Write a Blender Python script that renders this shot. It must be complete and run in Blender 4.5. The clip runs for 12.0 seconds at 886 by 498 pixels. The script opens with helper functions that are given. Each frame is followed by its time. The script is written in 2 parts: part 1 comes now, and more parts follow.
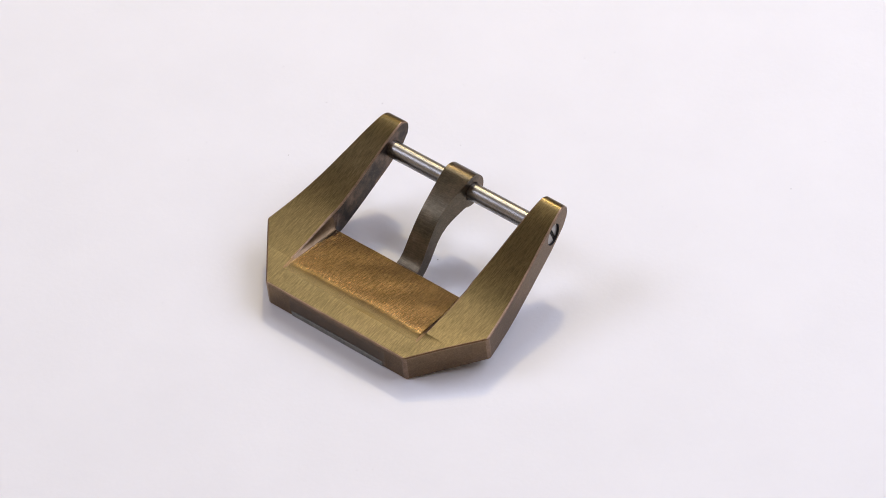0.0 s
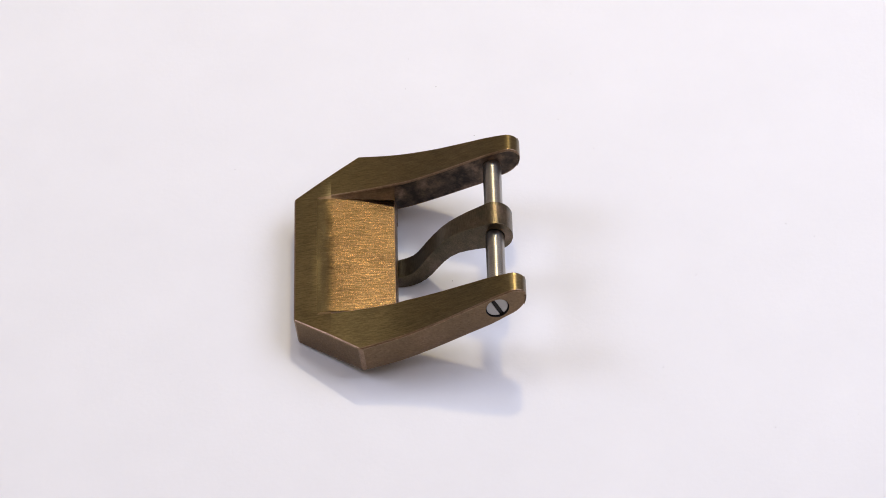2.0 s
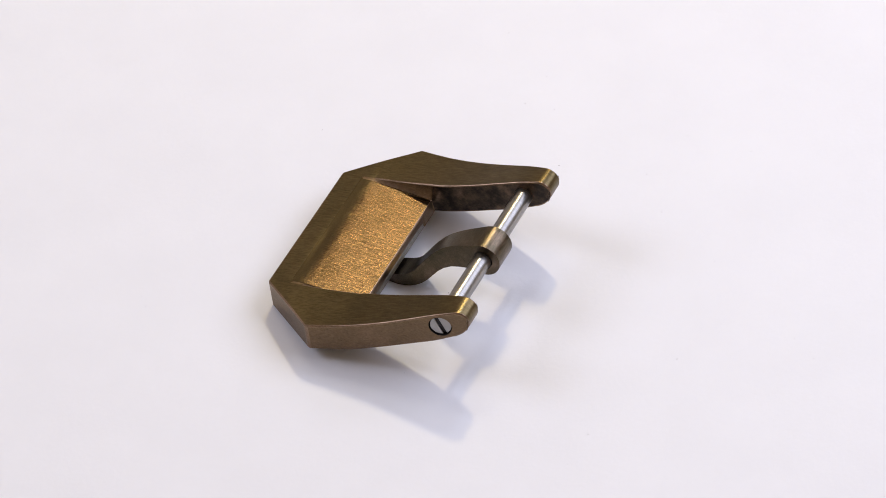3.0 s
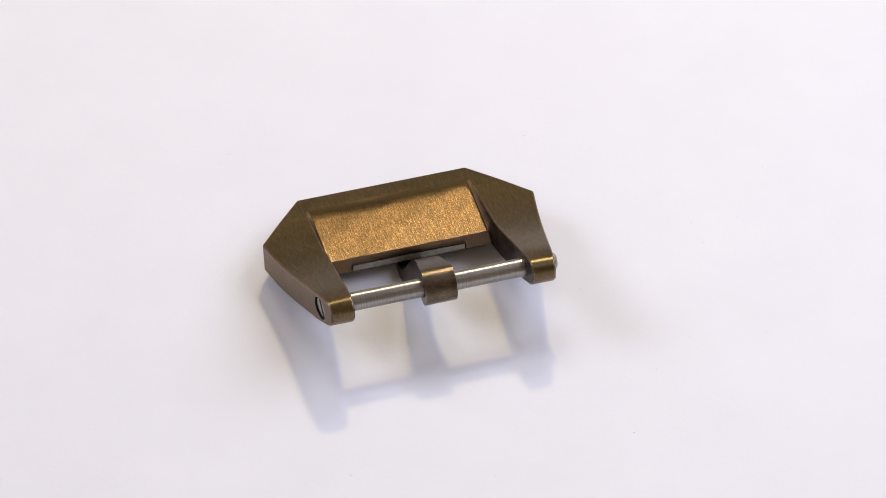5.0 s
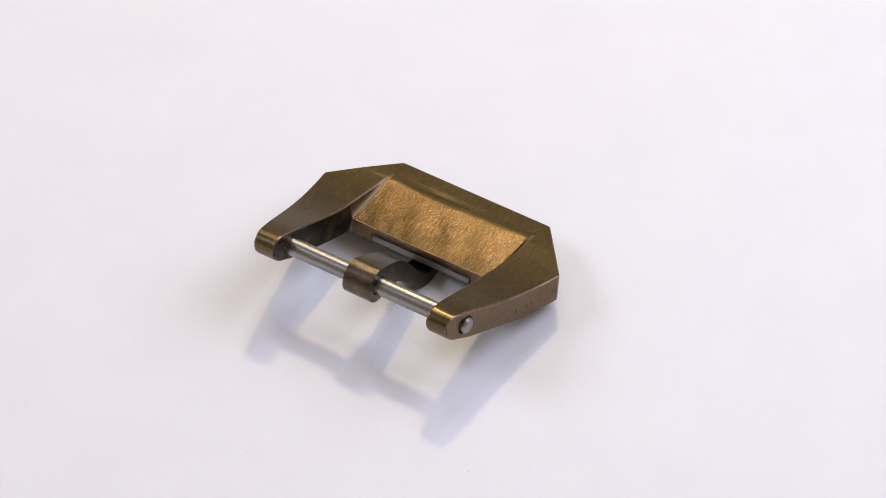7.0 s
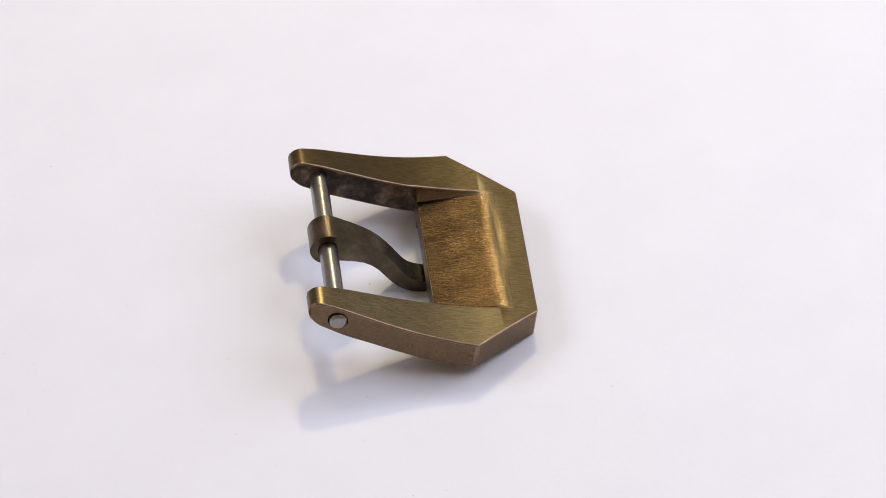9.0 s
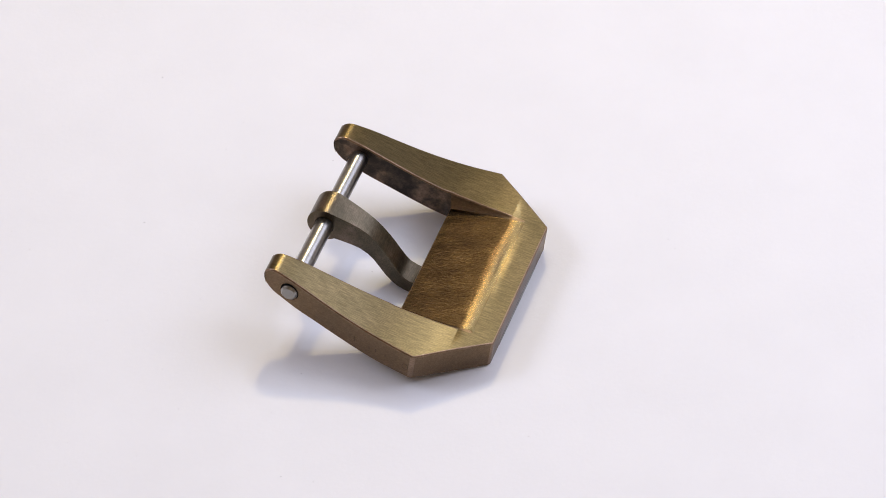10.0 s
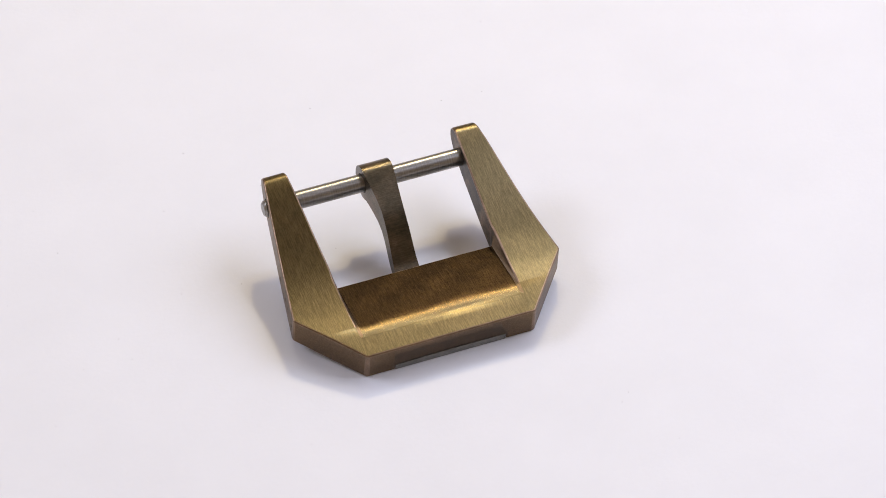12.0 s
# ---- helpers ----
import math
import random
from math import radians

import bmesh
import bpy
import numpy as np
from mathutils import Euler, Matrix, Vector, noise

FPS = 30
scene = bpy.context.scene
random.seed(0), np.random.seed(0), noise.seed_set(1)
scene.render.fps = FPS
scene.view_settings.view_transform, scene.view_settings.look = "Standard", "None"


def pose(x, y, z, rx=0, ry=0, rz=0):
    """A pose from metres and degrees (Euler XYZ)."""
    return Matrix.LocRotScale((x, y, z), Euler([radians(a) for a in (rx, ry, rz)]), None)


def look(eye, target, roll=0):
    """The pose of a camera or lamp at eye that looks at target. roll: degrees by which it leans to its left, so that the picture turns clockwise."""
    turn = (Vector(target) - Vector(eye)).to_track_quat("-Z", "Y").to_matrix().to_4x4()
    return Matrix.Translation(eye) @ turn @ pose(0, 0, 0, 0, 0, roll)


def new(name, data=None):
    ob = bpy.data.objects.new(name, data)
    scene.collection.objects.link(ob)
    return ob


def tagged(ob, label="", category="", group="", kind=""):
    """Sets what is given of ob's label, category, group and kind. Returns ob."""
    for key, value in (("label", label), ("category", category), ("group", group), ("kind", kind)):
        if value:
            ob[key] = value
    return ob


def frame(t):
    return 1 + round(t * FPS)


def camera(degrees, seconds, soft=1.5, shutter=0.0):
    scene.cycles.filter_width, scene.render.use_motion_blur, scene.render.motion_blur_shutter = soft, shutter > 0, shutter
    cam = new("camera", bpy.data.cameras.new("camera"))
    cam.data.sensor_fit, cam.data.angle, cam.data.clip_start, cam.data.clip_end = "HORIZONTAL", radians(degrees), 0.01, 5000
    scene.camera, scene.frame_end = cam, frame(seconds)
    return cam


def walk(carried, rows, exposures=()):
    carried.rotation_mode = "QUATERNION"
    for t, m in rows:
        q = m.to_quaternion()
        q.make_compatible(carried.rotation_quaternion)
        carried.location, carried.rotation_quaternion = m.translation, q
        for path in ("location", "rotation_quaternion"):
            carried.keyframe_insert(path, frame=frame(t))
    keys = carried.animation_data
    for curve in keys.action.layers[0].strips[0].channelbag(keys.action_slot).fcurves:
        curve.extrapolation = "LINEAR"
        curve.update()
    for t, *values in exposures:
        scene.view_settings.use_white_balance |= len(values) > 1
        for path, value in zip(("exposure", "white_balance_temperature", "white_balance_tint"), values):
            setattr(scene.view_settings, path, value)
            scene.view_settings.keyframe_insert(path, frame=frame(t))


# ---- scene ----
MM = 0.001
SECONDS = 12.0
TURN_RATE = 24.943          # degrees a second, clockwise from above
TURN_END = 21.32            # the buckle's heading at the end
AXIS_OFFSET = -0.27 * MM    # the buckle's middle from the turntable's axis

# camera: long macro lens on a stand, it does not move
cam = camera(11.119, SECONDS, 0.9)
EYE = Vector((4.049, -417.381, 389.903)) * MM
VIEW = look(EYE, EYE + Vector((0, 0.735517, -0.677507)), -0.51)
walk(cam, [(0, VIEW), (SECONDS, VIEW)])

# light: added, unseen closed room, a warm and a cool lamp behind the table, soft panels at its sides and above
scene.view_settings.exposure = 0.09
world = bpy.data.worlds.new("room_air")
scene.world = world
world.use_nodes = True
world.node_tree.nodes["Background"].inputs["Color"].default_value = (0.9, 0.92, 1.0, 1)
world.node_tree.nodes["Background"].inputs["Strength"].default_value = 0.03


def panel_lamp(name, eye, target, size_x, size_y, power, colour):
    data = bpy.data.lights.new(name, "AREA")
    data.shape, data.size, data.size_y, data.energy, data.color = "RECTANGLE", size_x, size_y, power, colour
    ob = new(name, data)
    ob.matrix_world = look(eye, target)
    return ob


COOL = (0.71, 0.77, 1.0)
panel_lamp("rear_lamp", (0.041, 0.400, 0.460), (0, 0, 0), 0.036, 0.033, 0.84, (1.0, 0.81, 0.45))
panel_lamp("rear_cool_lamp", (0.110, 0.388, 0.535), (0, 0, 0), 0.032, 0.028, 0.40, (0.66, 0.78, 1.0))
panel_lamp("left_lamp", (-0.80, 0.15, 0.66), (0, 0, 0), 0.46, 0.36, 3.75, COOL)
panel_lamp("right_lamp", (0.33, 0.09, 0.36), (0, 0, 0), 0.46, 0.36, 1.74, COOL)
panel_lamp("upper_lamp", (-0.17, 0.50, 0.86), (0, 0, 0), 0.22, 0.20, 0.80, (1.0, 0.97, 0.90))


# ---- materials ----
def material(name):
    m = bpy.data.materials.new(name)
    m.use_nodes = True
    nodes, links = m.node_tree.nodes, m.node_tree.links
    return m, nodes, links, nodes["Principled BSDF"]


def coords(nodes, links, stretch):
    tc = nodes.new("ShaderNodeTexCoord")
    mp = nodes.new("ShaderNodeMapping")
    mp.inputs["Scale"].default_value = stretch
    links.new(tc.outputs["Object"], mp.inputs["Vector"])
    return mp.outputs["Vector"]


def grain(nodes, links, stretch, scale, detail=4.0, rough=0.6):
    n = nodes.new("ShaderNodeTexNoise")
    n.inputs["Scale"].default_value, n.inputs["Detail"].default_value, n.inputs["Roughness"].default_value = scale, detail, rough
    links.new(coords(nodes, links, stretch), n.inputs["Vector"])
    return n.outputs["Fac"]


def ramp(nodes, links, fac, stops):
    r = nodes.new("ShaderNodeValToRGB")
    els = r.color_ramp.elements
    while len(els) < len(stops):
        els.new(0.5)
    for e, (p, c) in zip(els, stops):
        e.position, e.color = p, (*c, 1)
    links.new(fac, r.inputs["Fac"])
    return r.outputs["Color"]


def span(nodes, links, fac, lo, hi, a=0.3, b=0.7):
    r = nodes.new("ShaderNodeMapRange")
    r.inputs["From Min"].default_value, r.inputs["From Max"].default_value = a, b
    r.inputs["To Min"].default_value, r.inputs["To Max"].default_value = lo, hi
    links.new(fac, r.inputs["Value"])
    return r.outputs["Result"]


def bumps(nodes, links, bsdf, pairs):
    last = None
    for fac, strength, dist in pairs:
        b = nodes.new("ShaderNodeBump")
        b.inputs["Strength"].default_value, b.inputs["Distance"].default_value = strength, dist
        links.new(fac, b.inputs["Height"])
        if last:
            links.new(last, b.inputs["Normal"])
        last = b.outputs["Normal"]
    links.new(last, bsdf.inputs["Normal"])


def mixed(nodes, links, fac, a, b, mode="MIX"):
    m = nodes.new("ShaderNodeMix")
    m.data_type, m.blend_type = "RGBA", mode
    if isinstance(fac, float):
        m.inputs["Factor"].default_value = fac
    else:
        links.new(fac, m.inputs["Factor"])
    for sock, v in ((m.inputs["A"], a), (m.inputs["B"], b)):
        if isinstance(v, tuple):
            sock.default_value = (*v, 1)
        else:
            links.new(v, sock)
    return m.outputs["Result"]


def metal(name, stops, rough, brush, brush_depth, blotch=350.0, dirt=None, wave=0.25, fine_scale=9000.0, fine_depth=0.00003, streak=0.14, fade=None, sand=0.0):
    """Brushed and slightly patinated metal; brush stretches the grain."""
    m, nodes, links, b = material(name)
    base = ramp(nodes, links, grain(nodes, links, (1, 1, 1), blotch, 6.0, 0.62), stops)
    fine = grain(nodes, links, brush, fine_scale, 2.0, 0.5)
    tone = span(nodes, links, fine, 1 - streak, 1 + streak, 0.36, 0.64)
    if sand:
        pits = nodes.new("ShaderNodeMath")
        pits.operation = "MULTIPLY"
        links.new(tone, pits.inputs[0])
        links.new(span(nodes, links, grain(nodes, links, (1, 1, 1), 3600.0, 4.0, 0.75), 1 - sand, 1 + sand, 0.36, 0.64), pits.inputs[1])
        tone = pits.outputs["Value"]
    col = nodes.new("ShaderNodeVectorMath")
    col.operation = "SCALE"
    links.new(base, col.inputs[0])
    links.new(tone, col.inputs["Scale"])
    out = col.outputs["Vector"]
    if dirt:
        spots = span(nodes, links, grain(nodes, links, (1, 1, 1), 620.0, 8.0, 0.7), 0.0, 0.7, 0.60, 0.76)
        out = mixed(nodes, links, spots, out, dirt)
    shine = span(nodes, links, grain(nodes, links, (1, 1, 1), 900.0, 5.0), rough - 0.015, rough + 0.025)
    if fade:
        # the filed, darkened patch runs out softly into the olive finish
        sep = nodes.new("ShaderNodeSeparateXYZ")
        tc = nodes.new("ShaderNodeTexCoord")
        links.new(tc.outputs["Object"], sep.inputs["Vector"])
        wander = nodes.new("ShaderNodeMath")
        wander.operation = "MULTIPLY_ADD"
        links.new(grain(nodes, links, (1, 1, 1), 220.0, 3.0), wander.inputs[0])
        wander.inputs[1].default_value = 0.0003
        links.new(sep.outputs["Y"], wander.inputs[2])
        filed = span(nodes, links, wander.outputs["Value"], 0.0, 1.0, -0.0112, -0.0097)
        out = mixed(nodes, links, filed, fade, out)
        gloss = nodes.new("ShaderNodeMix")
        links.new(filed, gloss.inputs["Factor"])
        gloss.inputs["A"].default_value = 0.27
        links.new(shine, gloss.inputs["B"])
        shine = gloss.outputs["Result"]
    links.new(out, b.inputs["Base Color"])
    b.inputs["Metallic"].default_value = 1.0
    links.new(shine, b.inputs["Roughness"])
    pairs = [(fine, brush_depth, fine_depth)] if brush_depth else []
    if wave:
        pairs.append((grain(nodes, links, (1, 1, 1), 260.0, 2.0), wave, 0.0002))
    if pairs:
        bumps(nodes, links, b, pairs)
    return m


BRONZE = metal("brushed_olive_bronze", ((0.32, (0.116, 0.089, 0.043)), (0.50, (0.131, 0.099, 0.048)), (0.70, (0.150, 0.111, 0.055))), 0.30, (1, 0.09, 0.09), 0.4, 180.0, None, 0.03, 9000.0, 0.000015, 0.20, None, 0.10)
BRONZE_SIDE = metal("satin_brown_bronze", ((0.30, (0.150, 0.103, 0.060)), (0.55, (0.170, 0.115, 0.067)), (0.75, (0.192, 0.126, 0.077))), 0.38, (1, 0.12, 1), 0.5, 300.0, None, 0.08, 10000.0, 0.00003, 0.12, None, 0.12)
# Seat: brown base darkened against lamp glare, colour streaks stand in for glints.
BRONZE_SEAT = metal("filed_darkened_bronze", ((0.30, (0.046, 0.0300, 0.0158)), (0.55, (0.054, 0.0350, 0.0182)), (0.75, (0.063, 0.042, 0.0215))), 0.23, (1, 0.075, 0.075), 1.0, 420.0, (0.032, 0.022, 0.012), 0.12, 11200.0, 0.00002, 0.32, (0.131, 0.099, 0.048), 0.26)
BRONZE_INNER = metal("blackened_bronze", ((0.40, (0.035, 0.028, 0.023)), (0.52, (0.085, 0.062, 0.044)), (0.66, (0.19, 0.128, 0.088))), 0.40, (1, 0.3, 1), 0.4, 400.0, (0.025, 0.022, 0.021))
PRONG_BRONZE = metal("worn_bronze", ((0.34, (0.075, 0.064, 0.043)), (0.52, (0.113, 0.091, 0.061)), (0.70, (0.205, 0.148, 0.110))), 0.29, (0.1, 1, 1), 0.5, 200.0, (0.070, 0.058, 0.044), 0.12, 9000.0, 0.00003, 0.14, None, 0.12)
# Frame bevels: edge highlights put into the colour, as lighter rubbed bronze.
BRONZE_EDGE = metal("rubbed_edge_highlight", ((0.30, (0.185, 0.127, 0.082)), (0.70, (0.27, 0.184, 0.124))), 0.30, (1, 0.3, 1), 0.4, 700.0, (0.15, 0.10, 0.07), 0.0)
# Tongue bevels likewise: rubbed bronze, lightened to paint in the edge highlight.
PRONG_EDGE = metal("rubbed_tongue_highlight", ((0.30, (0.13, 0.098, 0.066)), (0.70, (0.21, 0.148, 0.105))), 0.30, (1, 0.3, 1), 0.4, 500.0, (0.08, 0.064, 0.048), 0.0)
MARK = metal("stamped_bronze", ((0.30, (0.102, 0.072, 0.047)), (0.70, (0.118, 0.082, 0.055))), 0.45, (1, 1, 1), 0.3)
STEEL = metal("turned_steel", ((0.3, (0.285, 0.275, 0.255)), (0.7, (0.335, 0.32, 0.30))), 0.29, (1, 0.004, 0.004), 0.0, 350.0, None, 0.0, 6000.0, 0.0, 0.16)
PLATE_STEEL = metal("grey_steel", ((0.3, (0.22, 0.215, 0.19)), (0.7, (0.30, 0.29, 0.26))), 0.48, (0.3, 1, 1), 0.4)
# Near-black paint for the shade inside the screw recesses and slot.
DARK, nodes, links, b = material("gap_shade_black")
b.inputs["Base Color"].default_value, b.inputs["Roughness"].default_value = (0.012, 0.010, 0.009, 1), 0.8

PAPER, nodes, links, b = material("white_paper")
links.new(ramp(nodes, links, grain(nodes, links, (1, 1, 1), 60.0, 5.0), ((0.3, (0.80, 0.79, 0.80)), (0.7, (0.83, 0.82, 0.83)))), b.inputs["Base Color"])
b.inputs["Roughness"].default_value = 0.6
bumps(nodes, links, b, ((grain(nodes, links, (1, 1, 1), 1400.0, 6.0), 0.12, 0.0002),))

# Beige picked to throw warm bounced light into the bronze.
WALL, nodes, links, b = material("bounce_wall_beige")
links.new(ramp(nodes, links, grain(nodes, links, (1, 1, 1), 4.0, 5.0), ((0.3, (0.82, 0.73, 0.61)), (0.7, (0.86, 0.77, 0.65)))), b.inputs["Base Color"])
b.inputs["Roughness"].default_value = 0.8
SPECK, nodes, links, b = material("dust_brown")
b.inputs["Base Color"].default_value, b.inputs["Roughness"].default_value = (0.33, 0.30, 0.29, 1), 0.9


# ---- mesh helpers ----
def part(name, bm, mat, parent, label="", smooth=True):
    bm.normal_update()
    me = bpy.data.meshes.new(name)
    for f in bm.faces:
        f.smooth = smooth
    bm.to_mesh(me)
    bm.free()
    me.materials.append(mat)
    ob = new(name, me)
    ob.parent = parent
    return tagged(ob, label)


def bevelled(ob, width, segments=3, angle=28):
    mod = ob.modifiers.new("edge", "BEVEL")
    mod.width, mod.segments, mod.limit_method, mod.angle_limit = width, segments, "ANGLE", radians(angle)
    mod.harden_normals = True
    mod.use_clamp_overlap = True
    return ob


def curve_at(points, x):
    """Smooth value at x along rows of (x, value)."""
    xs, ys = [p[0] for p in points], [p[1] for p in points]
    if x <= xs[0]:
        return ys[0]
    if x >= xs[-1]:
        return ys[-1]
    i = max(k for k in range(len(xs) - 1) if xs[k] <= x)
    slope = lambda k: (ys[min(k + 1, len(xs) - 1)] - ys[max(k - 1, 0)]) / (xs[min(k + 1, len(xs) - 1)] - xs[max(k - 1, 0)])
    d = xs[i + 1] - xs[i]
    u = (x - xs[i]) / d
    return ((2 * u**3 - 3 * u * u + 1) * ys[i] + (u**3 - 2 * u * u + u) * d * slope(i)
            + (3 * u * u - 2 * u**3) * ys[i + 1] + (u**3 - u * u) * d * slope(i + 1))


def cylinder(radius, length, sides=40, chamfer=0.0):
    """Along x, from 0 to length, with a chamfered far end."""
    bm = bmesh.new()
    rings = []
    for x, r in ((0, radius), (length - chamfer, radius), (length, radius - chamfer)):
        rings.append([bm.verts.new((x, r * math.cos(2 * math.pi * k / sides), r * math.sin(2 * math.pi * k / sides))) for k in range(sides)])
    for a, b_ in zip(rings, rings[1:]):
        for k in range(sides):
            bm.faces.new((a[k], a[(k + 1) % sides], b_[(k + 1) % sides], b_[k]))
    bm.faces.new(rings[-1])
    bm.faces.new(rings[0][::-1])
    bm.normal_update()
    for e in bm.edges:
        if e.calc_face_angle(0) > 0.6:
            e.smooth = False
    bmesh.ops.recalc_face_normals(bm, faces=bm.faces)
    return bm


# ---- the setting ----
def turntable():
    """White paper on a wide turning disc."""
    bm = bmesh.new()
    bmesh.ops.create_cone(bm, cap_ends=True, segments=128, radius1=0.28, radius2=0.28, depth=0.012)
    bmesh.ops.translate(bm, verts=bm.verts, vec=(0, 0, -0.006))
    ob = part("turntable", bm, PAPER, None, "", False)
    return tagged(ob, "round turntable top covered with smooth white paper", "turntable", kind="structure")


# Unseen box added round the turntable; its surfaces bounce warm fill light.
def room():
    def slab(name, lo, hi):
        bm = bmesh.new()
        bmesh.ops.create_cube(bm, size=1)
        for v in bm.verts:
            v.co = [l + (c + 0.5) * (h - l) for l, h, c in zip(lo, hi, v.co)]
        tagged(part(name, bm, WALL, None, "", False), "unseen plain beige painted room surface, added to bounce light", "room", kind="structure")
    slab("bounce_wall_north", (-1.0, 1.0, -0.012), (1.0, 1.06, 1.35))
    slab("bounce_wall_south", (-1.0, -1.06, -0.012), (1.0, -1.0, 1.35))
    slab("bounce_wall_east", (1.0, -1.06, -0.012), (1.06, 1.06, 1.35))
    slab("bounce_wall_west", (-1.06, -1.06, -0.012), (-1.0, 1.06, 1.35))
    slab("bounce_ceiling", (-1.06, -1.06, 1.35), (1.06, 1.06, 1.41))
    slab("floor", (-1.06, -1.06, -0.072), (1.06, 1.06, -0.012))


# ---- the buckle ----
TOP = ((-14.6, 3.88), (-11.0, 4.52), (-6.4, 5.2), (-1.4, 6.27), (3.0, 7.66), (7.0, 9.25), (9.8, 10.42), (11.9, 11.15))
BOTTOM = ((-14.6, 0.02), (-11.0, 0.62), (-6.4, 1.4), (-1.4, 2.25), (3.0, 3.6), (7.0, 5.05), (9.8, 6.1), (11.9, 7.2))
TIP, TIP_LENGTH = 11.9, 2.1
LEAN = ((-14.6, 0.5), (-6.4, 0.5), (0.0, 0.3), (8.0, 0.0), (14.0, 0.0))
INNER = ((-14.6, 10.7), (-1.85, 10.7), (4.0, 10.85), (14.0, 11.2))
BAR_Y, BAR_Z = 10.45, 8.69
PLATE_FRONT, PLATE_REAR, GROOVE = -11.7, -1.85, 7.4


def outer_x(y):
    if y < -6.4:
        return 11.1 + (y + 14.6) / 8.2 * 6.65
    return 17.75 - (y + 6.4) / 20.8 * 3.75


def tip_round(y):
    return math.sqrt(max(0.0, 1 - ((y - TIP) / TIP_LENGTH) ** 2))


def top_z(y):
    return curve_at(TOP, y) if y <= TIP else 9.15 + 0.35 * (y - TIP) + 2.0 * tip_round(y)


def bottom_z(y):
    return curve_at(BOTTOM, y) if y <= TIP else 9.15 + 0.35 * (y - TIP) - 1.95 * tip_round(y)


def crown(y):
    """Fall of the top face towards its outer edge."""
    return curve_at(((-11.5, 0.0), (-6.4, 0.035), (0.0, 0.06), (6.0, 0.08), (12.0, 0.05), (14.0, 0.0)), y)


def crest(x, y):
    """The hand-filed unevenness where the seat runs out into the front bar."""
    near = math.exp(-((y - PLATE_FRONT - 0.8) / 0.9) ** 2)
    return near * 0.016 * (math.sin(x * 0.55 + 0.6) + 0.6 * math.sin(x * 1.35 + 2.0)) * min(1.0, (10.7 - abs(x)) / 2)


def filed(x, y):
    """Shallow file waves over the seat and a smeared patch near its rear corner."""
    inside = min(1.0, max(0.0, (10.7 - abs(x)) / 1.5)) * min(1.0, max(0.0, (y - PLATE_FRONT - 1.2) / 1.5))
    waves = 0.010 * math.sin(1.25 * x + 0.5 * y + 0.8) + 0.008 * math.sin(0.75 * x - 1.1 * y + 2.0)
    smear = 0.035 * math.exp(-((y + 3.2) / 0.9) ** 2 - ((x - 6.8) / 2.6) ** 2) * math.sin(2.3 * x + 1.2 * y)
    return inside * (waves + smear)


def plate_z(x, y):
    """The ground-out seat between the arms: a filed crest, then a face that falls off ever more to the rear."""
    run, length = 2.2, PLATE_REAR - PLATE_FRONT
    d = y - PLATE_FRONT - 0.42 * math.exp(-((x - 2.5) / 3.8) ** 2)
    z = curve_at(TOP, PLATE_FRONT)
    if d < 0:
        return z + 0.178 * d
    u = min(d / run, 1.0)
    z += run * (0.178 * u - 0.223 * (u**3 - u**4 / 2))
    if d > run:
        z += -0.045 * (d - run) - 0.02 * (d - run) ** 2 / (2 * (length - run))
    return z + filed(x, y)


def groove_z(x, y):
    return curve_at(BOTTOM, y) + 0.98 + 0.2 * (1 - (x / GROOVE) ** 2)


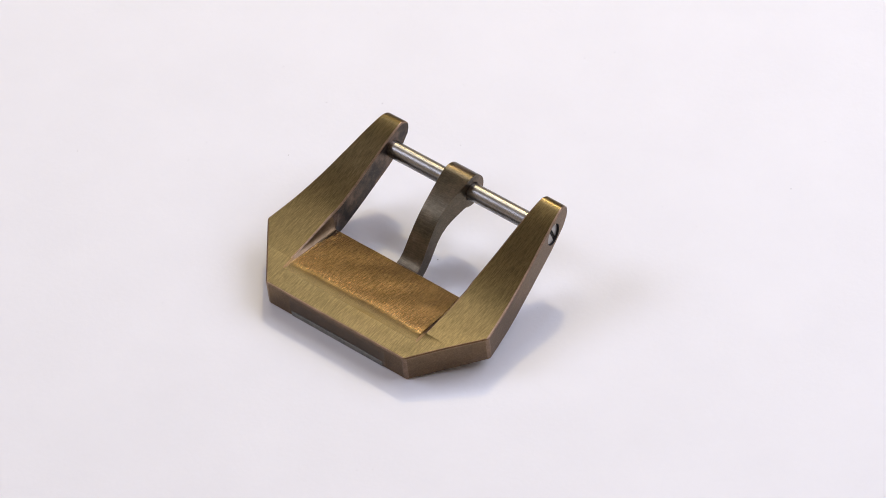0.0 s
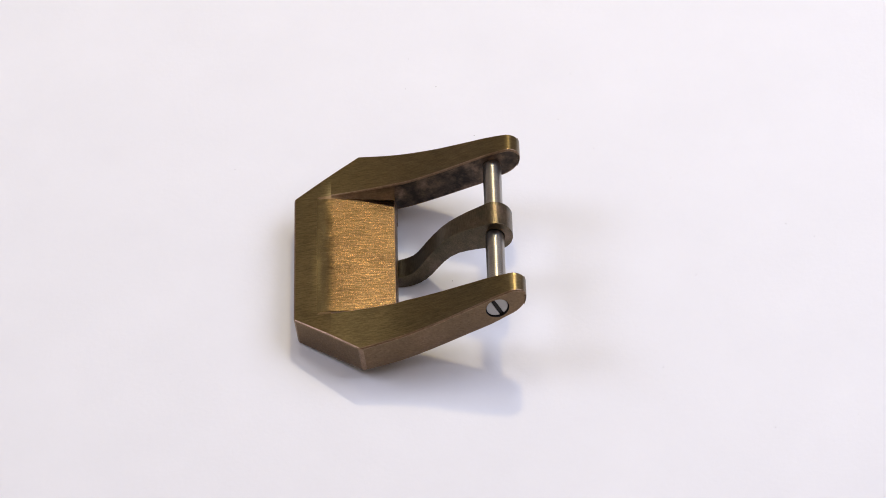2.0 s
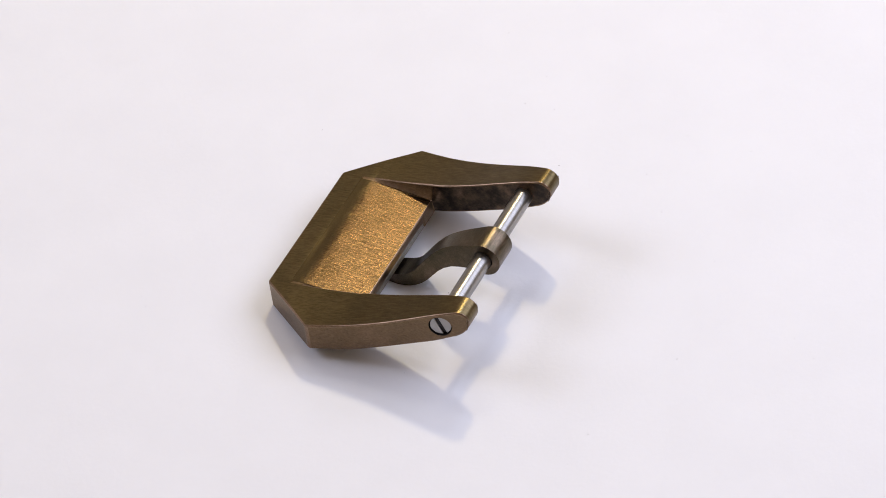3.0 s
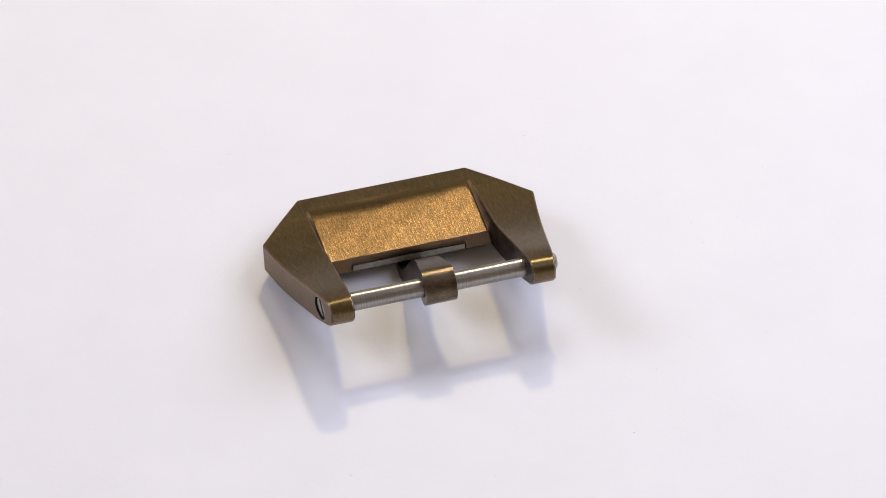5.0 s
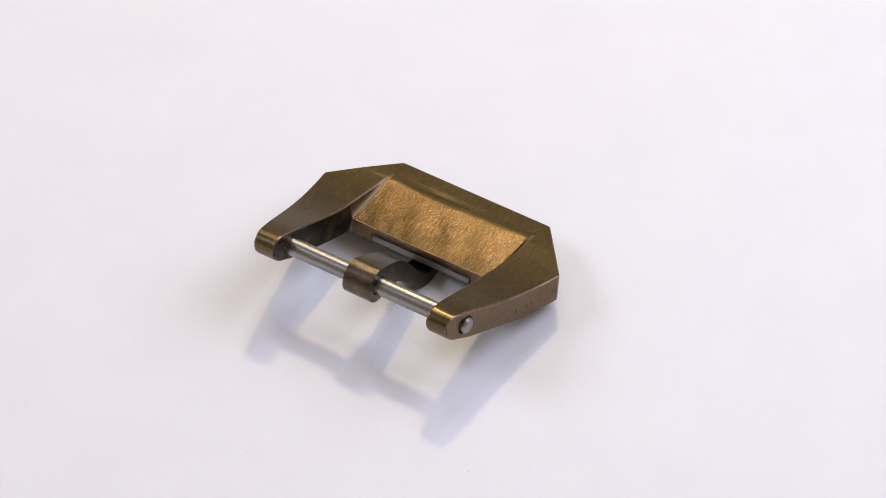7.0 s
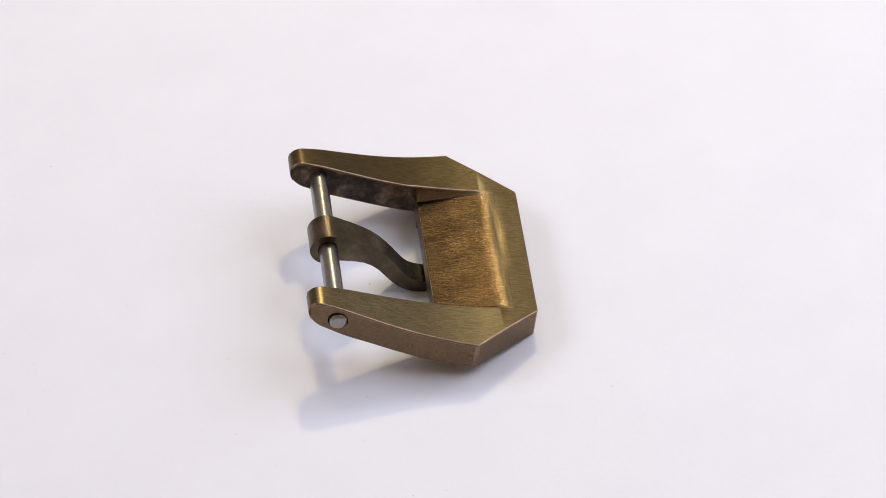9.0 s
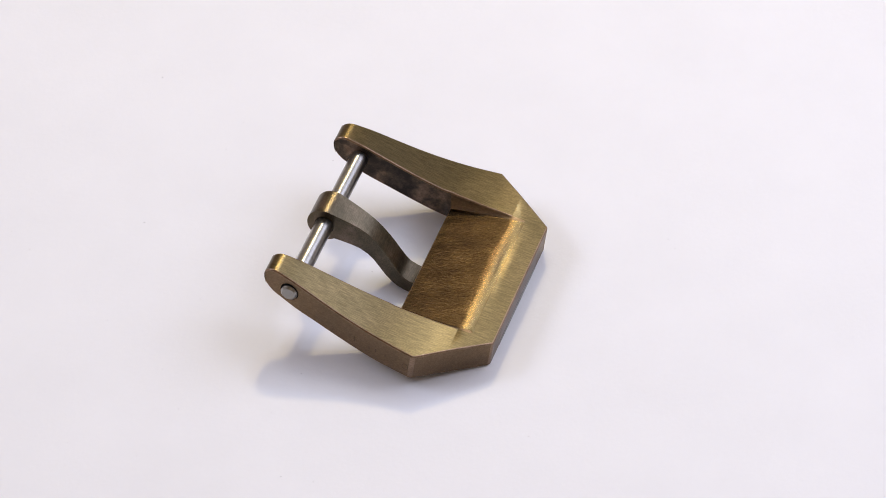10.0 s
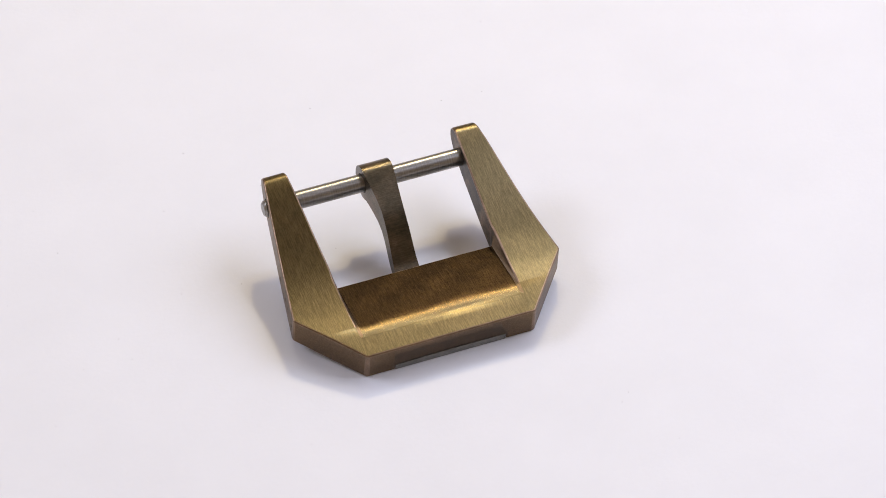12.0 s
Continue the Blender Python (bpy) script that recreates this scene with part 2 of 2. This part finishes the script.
def build_frame(parent):
    bm = bmesh.new()
    front = [-14.6, -13.4, -12.5, PLATE_FRONT, -11.35, -11.0, -10.65, -10.3, -9.9, -9.3, -8.6, -7.9, -7.2, -6.4, -5.7, -5.0, -4.4, -3.8, -3.2, -2.7, -2.25, PLATE_REAR]
    arms = [PLATE_REAR, -0.8, 0.4, 1.6, 2.8, 4.0, 5.2, 6.4, 7.6, 8.8, 9.8, 10.6, 11.3, TIP] + [TIP + TIP_LENGTH * math.sin(radians(a)) for a in (12, 24, 36, 47, 57, 66, 74, 82)] + [14.0]
    seen = {}
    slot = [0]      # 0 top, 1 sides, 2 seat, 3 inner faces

    def vert(x, y, layer):
        px = x
        if layer == "t":
            z, yy = top_z(y) - (crown(y) * (abs(x) - 15.3) if abs(x) >= 10.7 else 0), y
            if abs(x) <= 10.7 and y == PLATE_FRONT:
                z += crest(x, y)
            if abs(x) == 10.7 and y > PLATE_FRONT:
                px = math.copysign(10.84, x)
        elif layer == "p":
            z, yy = plate_z(x, y) + crest(x, y), y
            if abs(x) == 10.7:
                px = math.copysign(10.40, x)
        else:
            yy = y + curve_at(LEAN, y) * (1 if layer == "b" else 0.72)
            z = bottom_z(y) if layer == "b" else groove_z(x, y)
        if layer == "t" and y >= 14.0:
            layer = "b"
        key = (round(x, 4), round(y, 4), layer)
        if key not in seen:
            seen[key] = bm.verts.new((px * MM, yy * MM, z * MM))
        return seen[key]

    def face(*vs):
        vs = [v for i, v in enumerate(vs) if v is not vs[i - 1]]
        if len(set(vs)) >= 3:
            bm.faces.new(vs).material_index = slot[0]

    half_cols = [0.6 * n for n in range(1, 12)] + [GROOVE, 8.0, 8.5, 9.05, 9.6, 10.15, 10.7]
    cols = [-x for x in reversed(half_cols)] + [0.0] + half_cols

    for a, c in zip(front, front[1:]):
        for s in (-1, 1):
            oa, oc = s * outer_x(a), s * outer_x(c)
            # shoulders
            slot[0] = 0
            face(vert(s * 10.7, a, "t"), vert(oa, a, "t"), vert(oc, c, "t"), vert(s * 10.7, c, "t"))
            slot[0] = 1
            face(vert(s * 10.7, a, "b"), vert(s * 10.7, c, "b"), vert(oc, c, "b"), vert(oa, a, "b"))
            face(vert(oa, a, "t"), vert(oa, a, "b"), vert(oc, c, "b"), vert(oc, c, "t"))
            # side of the seat
            if c > PLATE_FRONT + 1e-6:
                pa = vert(s * 10.7, a, "p") if a > PLATE_FRONT + 1e-6 else vert(s * 10.7, a, "t")
                face(vert(s * 10.7, a, "t"), vert(s * 10.7, c, "t"), vert(s * 10.7, c, "p"), pa)
            # side of the groove
            face(vert(s * GROOVE, a, "b"), vert(s * GROOVE, c, "b"), vert(s * GROOVE, c, "g"), vert(s * GROOVE, a, "g"))
        for x0, x1 in zip(cols, cols[1:]):
            la = "t" if a <= PLATE_FRONT + 1e-6 else "p"
            lc = "t" if c <= PLATE_FRONT + 1e-6 else "p"
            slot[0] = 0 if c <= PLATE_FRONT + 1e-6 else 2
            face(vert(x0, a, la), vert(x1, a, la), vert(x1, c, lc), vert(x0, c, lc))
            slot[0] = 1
            g = "g" if abs(x0 + x1) / 2 < GROOVE else "b"
            face(vert(x0, a, g), vert(x0, c, g), vert(x1, c, g), vert(x1, a, g))
    # front and rear walls of the bar
    for y, layer in ((front[0], "t"), (PLATE_REAR, "p")):
        for x0, x1 in zip(cols, cols[1:]):
            if abs(x0 + x1) / 2 < GROOVE:
                face(vert(x0, y, layer), vert(x0, y, "g"), vert(x1, y, "g"), vert(x1, y, layer))
            elif abs(x0) != GROOVE and abs(x1) != GROOVE:
                face(vert(x0, y, layer), vert(x0, y, "b"), vert(x1, y, "b"), vert(x1, y, layer))
            elif x1 == -GROOVE:
                face(vert(x0, y, layer), vert(x0, y, "b"), vert(x1, y, "b"), vert(x1, y, "g"), vert(x1, y, layer))
            else:
                face(vert(x0, y, layer), vert(x0, y, "g"), vert(x0, y, "b"), vert(x1, y, "b"), vert(x1, y, layer))
        if layer == "t":
            for s in (-1, 1):
                face(vert(s * 10.7, y, "t"), vert(s * 11.1, y, "t"), vert(s * 11.1, y, "b"), vert(s * 10.7, y, "b"))
    # arms
    for s in (-1, 1):
        for a, c in zip(arms, arms[1:]):
            ia, ic = (s * (10.7 if y == PLATE_REAR else curve_at(INNER, y)) for y in (a, c))
            oa, oc = s * outer_x(a), s * outer_x(c)
            if s < 0:
                ia, ic, oa, oc = (v - 0.014 * (y - PLATE_REAR) for v, y in ((ia, a), (ic, c), (oa, a), (oc, c)))
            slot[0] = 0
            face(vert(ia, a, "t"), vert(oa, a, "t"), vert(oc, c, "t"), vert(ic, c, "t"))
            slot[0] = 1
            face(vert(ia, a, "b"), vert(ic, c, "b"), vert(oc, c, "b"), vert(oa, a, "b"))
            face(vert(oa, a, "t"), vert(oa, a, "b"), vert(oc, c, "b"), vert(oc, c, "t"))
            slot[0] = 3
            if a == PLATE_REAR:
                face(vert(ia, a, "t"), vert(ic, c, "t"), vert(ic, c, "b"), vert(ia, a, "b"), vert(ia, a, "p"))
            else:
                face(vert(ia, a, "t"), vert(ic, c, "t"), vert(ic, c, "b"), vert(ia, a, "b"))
    bmesh.ops.recalc_face_normals(bm, faces=bm.faces)
    # rounded edges: full on the outline, fading out where the seat's sides run out, fine along the groove
    weight = bm.edges.layers.float.new("bevel_weight_edge")
    layer_of = {v: key for key, v in seen.items()}
    for e in bm.edges:
        if len(e.link_faces) != 2 or e.calc_face_angle(0) < radians(28):
            continue
        (xa, ya, la), (xb, yb, lb) = (layer_of[v] for v in e.verts)
        if "g" in (la, lb):
            w = 0.0
        elif abs(xa) == 10.7 and abs(xb) == 10.7 and max(ya, yb) <= PLATE_REAR:
            if "p" in (la, lb):
                w = 0.0
            elif la == "t" and max(ya, yb) > PLATE_FRONT:
                w = min(1.0, 0.35 * (min(ya, yb) - PLATE_FRONT) / 4)
            else:
                w = 0.0
        elif "p" in (la, lb):
            w = 0.35
        else:
            w = 0.65 if la == lb else 1.05 if max(ya, yb) < 5 else 0.55
        e[weight] = w
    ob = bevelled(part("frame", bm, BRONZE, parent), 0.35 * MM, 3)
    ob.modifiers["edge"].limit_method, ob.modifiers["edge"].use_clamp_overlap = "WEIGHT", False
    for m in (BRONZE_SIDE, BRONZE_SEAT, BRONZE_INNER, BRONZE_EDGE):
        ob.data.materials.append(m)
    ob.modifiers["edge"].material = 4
    drill(ob, ((BAR_Y, BAR_Z, 14.72, 1.47, 11.0), (BAR_Y, BAR_Z, -14.72, 1.25, 169.0)))
    return ob


def drill(ob, holes):
    """Sinks round recesses 0.7 mm deep into the arms' outer faces and keeps the cut mesh."""
    cutters = []
    for y, z, x, radius, turn in holes:
        bm = cylinder(radius * MM, 1.7 * MM, 40)
        me = bpy.data.meshes.new("drill")
        bm.to_mesh(me)
        bm.free()
        me.materials.append(DARK)
        cut = new("drill", me)
        cut.matrix_world = Matrix.Translation((x * MM, y * MM, z * MM)) @ Matrix.Rotation(radians(turn), 4, "Z") @ Matrix.Translation((-0.7 * MM, 0, 0))
        mod = ob.modifiers.new("hole", "BOOLEAN")
        mod.operation, mod.solver, mod.object, mod.material_mode = "DIFFERENCE", "EXACT", cut, "TRANSFER"
        cutters.append(cut)
    bpy.context.view_layer.update()
    deps = bpy.context.evaluated_depsgraph_get()
    baked = bpy.data.meshes.new_from_object(ob.evaluated_get(deps), preserve_all_data_layers=True, depsgraph=deps)
    ob.modifiers.clear()
    ob.data = baked
    for cut in cutters:
        bpy.data.objects.remove(cut)


def build_prong(parent):
    """The tongue: an eye round the bar and an S-shaped tail that ends on the table."""
    cy, cz, hole, eye, x_mid = BAR_Y, BAR_Z, 1.28, 2.28, -0.2
    top = [(9.5, 10.75), (8.4, 10.25), (7.2, 9.7), (6.0, 9.05), (4.9, 8.3), (3.9, 7.35), (2.9, 6.1), (2.2, 5.1), (1.5, 4.0), (0.9, 3.1), (0.3, 2.45), (-0.5, 2.0), (-1.4, 1.7), (-3.2, 1.35)]
    low = [(9.2, 6.75), (8.2, 6.45), (7.1, 6.1), (6.0, 5.65), (5.0, 4.95), (4.2, 4.15), (3.5, 3.2), (2.7, 2.1), (1.9, 1.25), (1.2, 0.75), (0.4, 0.38), (-0.4, 0.18), (-1.2, 0.06), (-3.2, 0.02)]
    n = 6
    bm = bmesh.new()

    def half(y):
        return curve_at(((-3.2, 1.45), (-1.0, 1.65), (2.0, 1.5), (5.0, 1.45), (8.0, 1.75), (9.6, 1.95), (13.0, 1.95)), y)

    # columns of points in the side view: the tail, then the eye
    tail = [[Vector(t).lerp(Vector(l), k / n) for k in range(n + 1)] for t, l in zip(top, low)]
    a0, a1 = math.atan2(top[0][1] - cz, top[0][0] - cy), math.atan2(low[0][1] - cz, low[0][0] - cy) + 2 * math.pi
    inner, outer = [], []
    for k in range(n + 1):
        a = a0 + (a1 - a0) * k / n
        inner.append((cy + hole * math.cos(a), cz + hole * math.sin(a)))
        outer.append(tuple(tail[0][k]))
    steps = 22
    for k in range(1, steps):
        a = a1 + (a0 + 2 * math.pi - a1) * k / steps
        inner.append((cy + hole * math.cos(a), cz + hole * math.sin(a)))
        outer.append((cy + eye * math.cos(a), cz + eye * math.sin(a)))
    made = {}

    def vert(p, s):
        key = (round(p[0], 4), round(p[1], 4), s)
        if key not in made:
            made[key] = bm.verts.new(((x_mid + s * half(p[0])) * MM, p[0] * MM, p[1] * MM))
        return made[key]

    def cell(quad):
        for s in (-1, 1):
            bm.faces.new([vert(p, s) for p in (quad if s > 0 else quad[::-1])])

    def wall(p, q):
        bm.faces.new((vert(p, -1), vert(q, -1), vert(q, 1), vert(p, 1)))

    m = len(inner)
    for k in range(m):
        j = (k + 1) % m
        cell((inner[k], inner[j], outer[j], outer[k]))
        wall(inner[k], inner[j])
        if k >= n:
            wall(outer[k], outer[j])
    for ca, cb in zip(tail, tail[1:]):
        for k in range(n):
            cell((tuple(ca[k]), tuple(ca[k + 1]), tuple(cb[k + 1]), tuple(cb[k])))
        wall(tuple(ca[0]), tuple(cb[0]))
        wall(tuple(ca[n]), tuple(cb[n]))
    for k in range(n):
        wall(tuple(tail[-1][k]), tuple(tail[-1][k + 1]))
    bmesh.ops.recalc_face_normals(bm, faces=bm.faces)
    ob = bevelled(part("prong", bm, PRONG_BRONZE, parent, "worn bronze tongue with an eye round the bar"), 0.24 * MM, 3, 40)
    ob.data.materials.append(PRONG_EDGE)
    ob.modifiers["edge"].material = 1
    return ob


def build_insert(parent):
    """Steel strip let into the groove under the front bar."""
    bm = bmesh.new()
    ys = [-14.62, -12, -10, -8, -6.4, -5, -3.4, PLATE_REAR - 0.1]
    xs = [-7.32, -5.5, -3.7, -1.8, 0, 1.8, 3.7, 5.5, 7.32]
    grid = {}
    for i, x in enumerate(xs):
        for j, y in enumerate(ys):
            zb, lean = curve_at(BOTTOM, y), curve_at(LEAN, y)
            grid[i, j, 0] = bm.verts.new((x * MM, (y + lean) * MM, (zb + 0.02) * MM))
            grid[i, j, 1] = bm.verts.new((x * MM, (y + 0.76 * lean) * MM, (zb + 0.86 + 0.03 * (x / 7.32) + 0.05 * (1 - (x / 7.32) ** 2)) * MM))
    I, J = len(xs) - 1, len(ys) - 1
    for i in range(I):
        for j in range(J):
            for k in (0, 1):
                bm.faces.new((grid[i, j, k], grid[i + 1, j, k], grid[i + 1, j + 1, k], grid[i, j + 1, k]))
    for i in range(I):
        for j in (0, J):
            bm.faces.new((grid[i, j, 0], grid[i + 1, j, 0], grid[i + 1, j, 1], grid[i, j, 1]))
    for j in range(J):
        for i in (0, I):
            bm.faces.new((grid[i, j, 0], grid[i, j + 1, 0], grid[i, j + 1, 1], grid[i, j, 1]))
    bmesh.ops.recalc_face_normals(bm, faces=bm.faces)
    return bevelled(part("steel_strip", bm, PLATE_STEEL, parent, "pale grey steel strip under the front bar"), 0.06 * MM, 2, 40)


def build_bar(parent):
    bm = cylinder(1.17 * MM, 25.0 * MM, 48)
    bmesh.ops.translate(bm, verts=bm.verts, vec=(-12.5 * MM, 0, 0))
    bar = part("bar", bm, STEEL, parent, "polished steel screw bar")
    bar.location = (0, BAR_Y * MM, BAR_Z * MM)
    return bar


def ring(r0, r1, depth, sides=40):
    bm = bmesh.new()
    rows = [[bm.verts.new((x, r * math.cos(2 * math.pi * k / sides), r * math.sin(2 * math.pi * k / sides))) for k in range(sides)]
            for x, r in ((-depth, r1), (0, r1), (0, r0), (-depth, r0))]
    for a, c in zip(rows, rows[1:] + rows[:1]):
        for k in range(sides):
            bm.faces.new((a[k], a[(k + 1) % sides], c[(k + 1) % sides], c[k]))
    bmesh.ops.recalc_face_normals(bm, faces=bm.faces)
    return bm


def slotted_head(radius, half_slot, depth, thick, sides=48):
    """Screw head facing +x with a slot along z: two half discs over a slot floor."""
    bm = bmesh.new()
    for s in (-1, 1):
        a0 = math.asin(half_slot / radius)
        pts = [(s * radius * math.sin(a0 + (math.pi - 2 * a0) * k / 20), radius * math.cos(a0 + (math.pi - 2 * a0) * k / 20)) for k in range(21)]
        lo = [bm.verts.new((-thick, y, z)) for y, z in pts]
        hi = [bm.verts.new((0, y, z)) for y, z in pts]
        bm.faces.new(hi)
        bm.faces.new(lo[::-1])
        for k in range(21):
            bm.faces.new((lo[k], lo[(k + 1) % 21], hi[(k + 1) % 21], hi[k]))
    bmesh.ops.recalc_face_normals(bm, faces=bm.faces)
    return bm


def build_screws(parent):
    place = Matrix.Translation((14.72 * MM, BAR_Y * MM, BAR_Z * MM)) @ Matrix.Rotation(radians(11.0), 4, "Z") @ Matrix.Rotation(radians(27), 4, "X")
    screw = part("screw", cylinder(1.3 * MM, 0.3 * MM), DARK, parent, "slotted steel screw sunk in the arm", False)
    screw.matrix_local = place @ Matrix.Translation((-0.68 * MM, 0, 0))
    head = part("screw_head", slotted_head(1.34 * MM, 0.25 * MM, 0, 0.4 * MM), STEEL, screw, "slotted steel head", False)
    head.matrix_local = Matrix.Translation((0.46 * MM, 0, 0))
    bevelled(head, 0.05 * MM, 2, 40)
    end = part("screw_tip", cylinder(1.09 * MM, 1.3 * MM, 40, 0.28 * MM), STEEL, parent, "protruding steel screw end")
    end.matrix_local = Matrix.Translation((-14.1 * MM, BAR_Y * MM, BAR_Z * MM)) @ Matrix.Rotation(radians(180), 4, "Z")
    bevelled(end, 0.04 * MM, 2, 40)


def build_marks(parent):
    """A small stamped ring and worn, unreadable strokes on the left arm's outer face."""
    def on_face(y, z):
        x = -outer_x(y - 0.3) - (0.014 * (y - PLATE_REAR) if y > PLATE_REAR else 0)
        return Matrix.Translation(((x - 0.012) * MM, y * MM, z * MM)) @ Matrix.Rotation(radians(180 - 10.2), 4, "Z")
    mark = part("stamped_ring", ring(0.36 * MM, 0.46 * MM, 0.03 * MM), MARK, parent, "small worn stamped ring", False)
    mark.matrix_local = on_face(-5.3, 3.15)
    for y, z, h in ((1.6, 4.7, 0.8), (-0.4, 4.1, 0.45), (-1.3, 4.0, 0.5), (-2.6, 3.75, 0.4)):
        bm = bmesh.new()
        bmesh.ops.create_cube(bm, size=1)
        for v in bm.verts:
            v.co = (v.co.x * 0.03 * MM, v.co.y * 0.09 * MM, v.co.z * h * MM)
        stroke = part("stamped_stroke", bm, MARK, parent, "", False)
        stroke.matrix_local = on_face(y, z)


def build_buckle():
    root = tagged(new("watch_buckle"), "angular aged bronze watch buckle with steel bar on white paper", "buckle")
    build_frame(root)
    build_prong(root)
    build_insert(root)
    build_bar(root)
    build_screws(root)
    build_marks(root)
    return root


def build_dust():
    """Scattered fibres and specks on the paper."""
    rng = random.Random(7)
    bm = bmesh.new()
    spots = [(-37.0, -0.2), (-43.1, 0.3), (-37.4, 3.8), (-30.4, 19.6), (-39.5, 21.6), (-27.5, 8.6), (-19.9, 7.5), (-9.4, 47.8), (-11.3, 24.0), (-0.2, 35.8),
             (-18.5, 33.6), (0.1, 5.2), (27.1, 43.8), (17.4, -28.5), (16.3, 30.8), (16.0, -29.8), (-6.6, 9.2), (-24.5, 24.0), (-7.0, 51.2)]
    spots = [(x * MM, y * MM, 0.06 * MM) for x, y in spots]
    for k in range(16):
        r, a = 0.066 * math.sqrt(rng.random()), rng.uniform(0, 6.283)
        spots.append((r * math.cos(a), r * math.sin(a), rng.uniform(0.025, 0.05) * MM))
    for x, y, size in spots:
        if -0.02 < x < 0.02 and -0.016 < y < 0.004:
            continue
        made = bmesh.ops.create_icosphere(bm, subdivisions=1, radius=size)["verts"]
        m = Matrix.Translation((x, y, size * 0.4)) @ Matrix.Rotation(rng.uniform(0, 6.28), 4, "Z") @ Matrix.Diagonal((rng.uniform(0.8, 2.2), 0.7, 0.5, 1))
        for v in made:
            v.co = m @ v.co
    return tagged(part("dust_specks", bm, SPECK, None), "tiny dark dust specks scattered on white paper", "dust", kind="stuff")


room()
TABLE = turntable()
DUST = build_dust()
BUCKLE = build_buckle()


def motions():
    times = [k * 0.2 for k in range(61)]
    spin = [(t, Matrix.Rotation(radians(TURN_RATE * (SECONDS - t) + TURN_END), 4, "Z")) for t in times]
    walk(TABLE, spin)
    walk(DUST, spin)
    walk(BUCKLE, [(t, m @ Matrix.Translation((AXIS_OFFSET, 0, 0))) for t, m in spin])


motions()
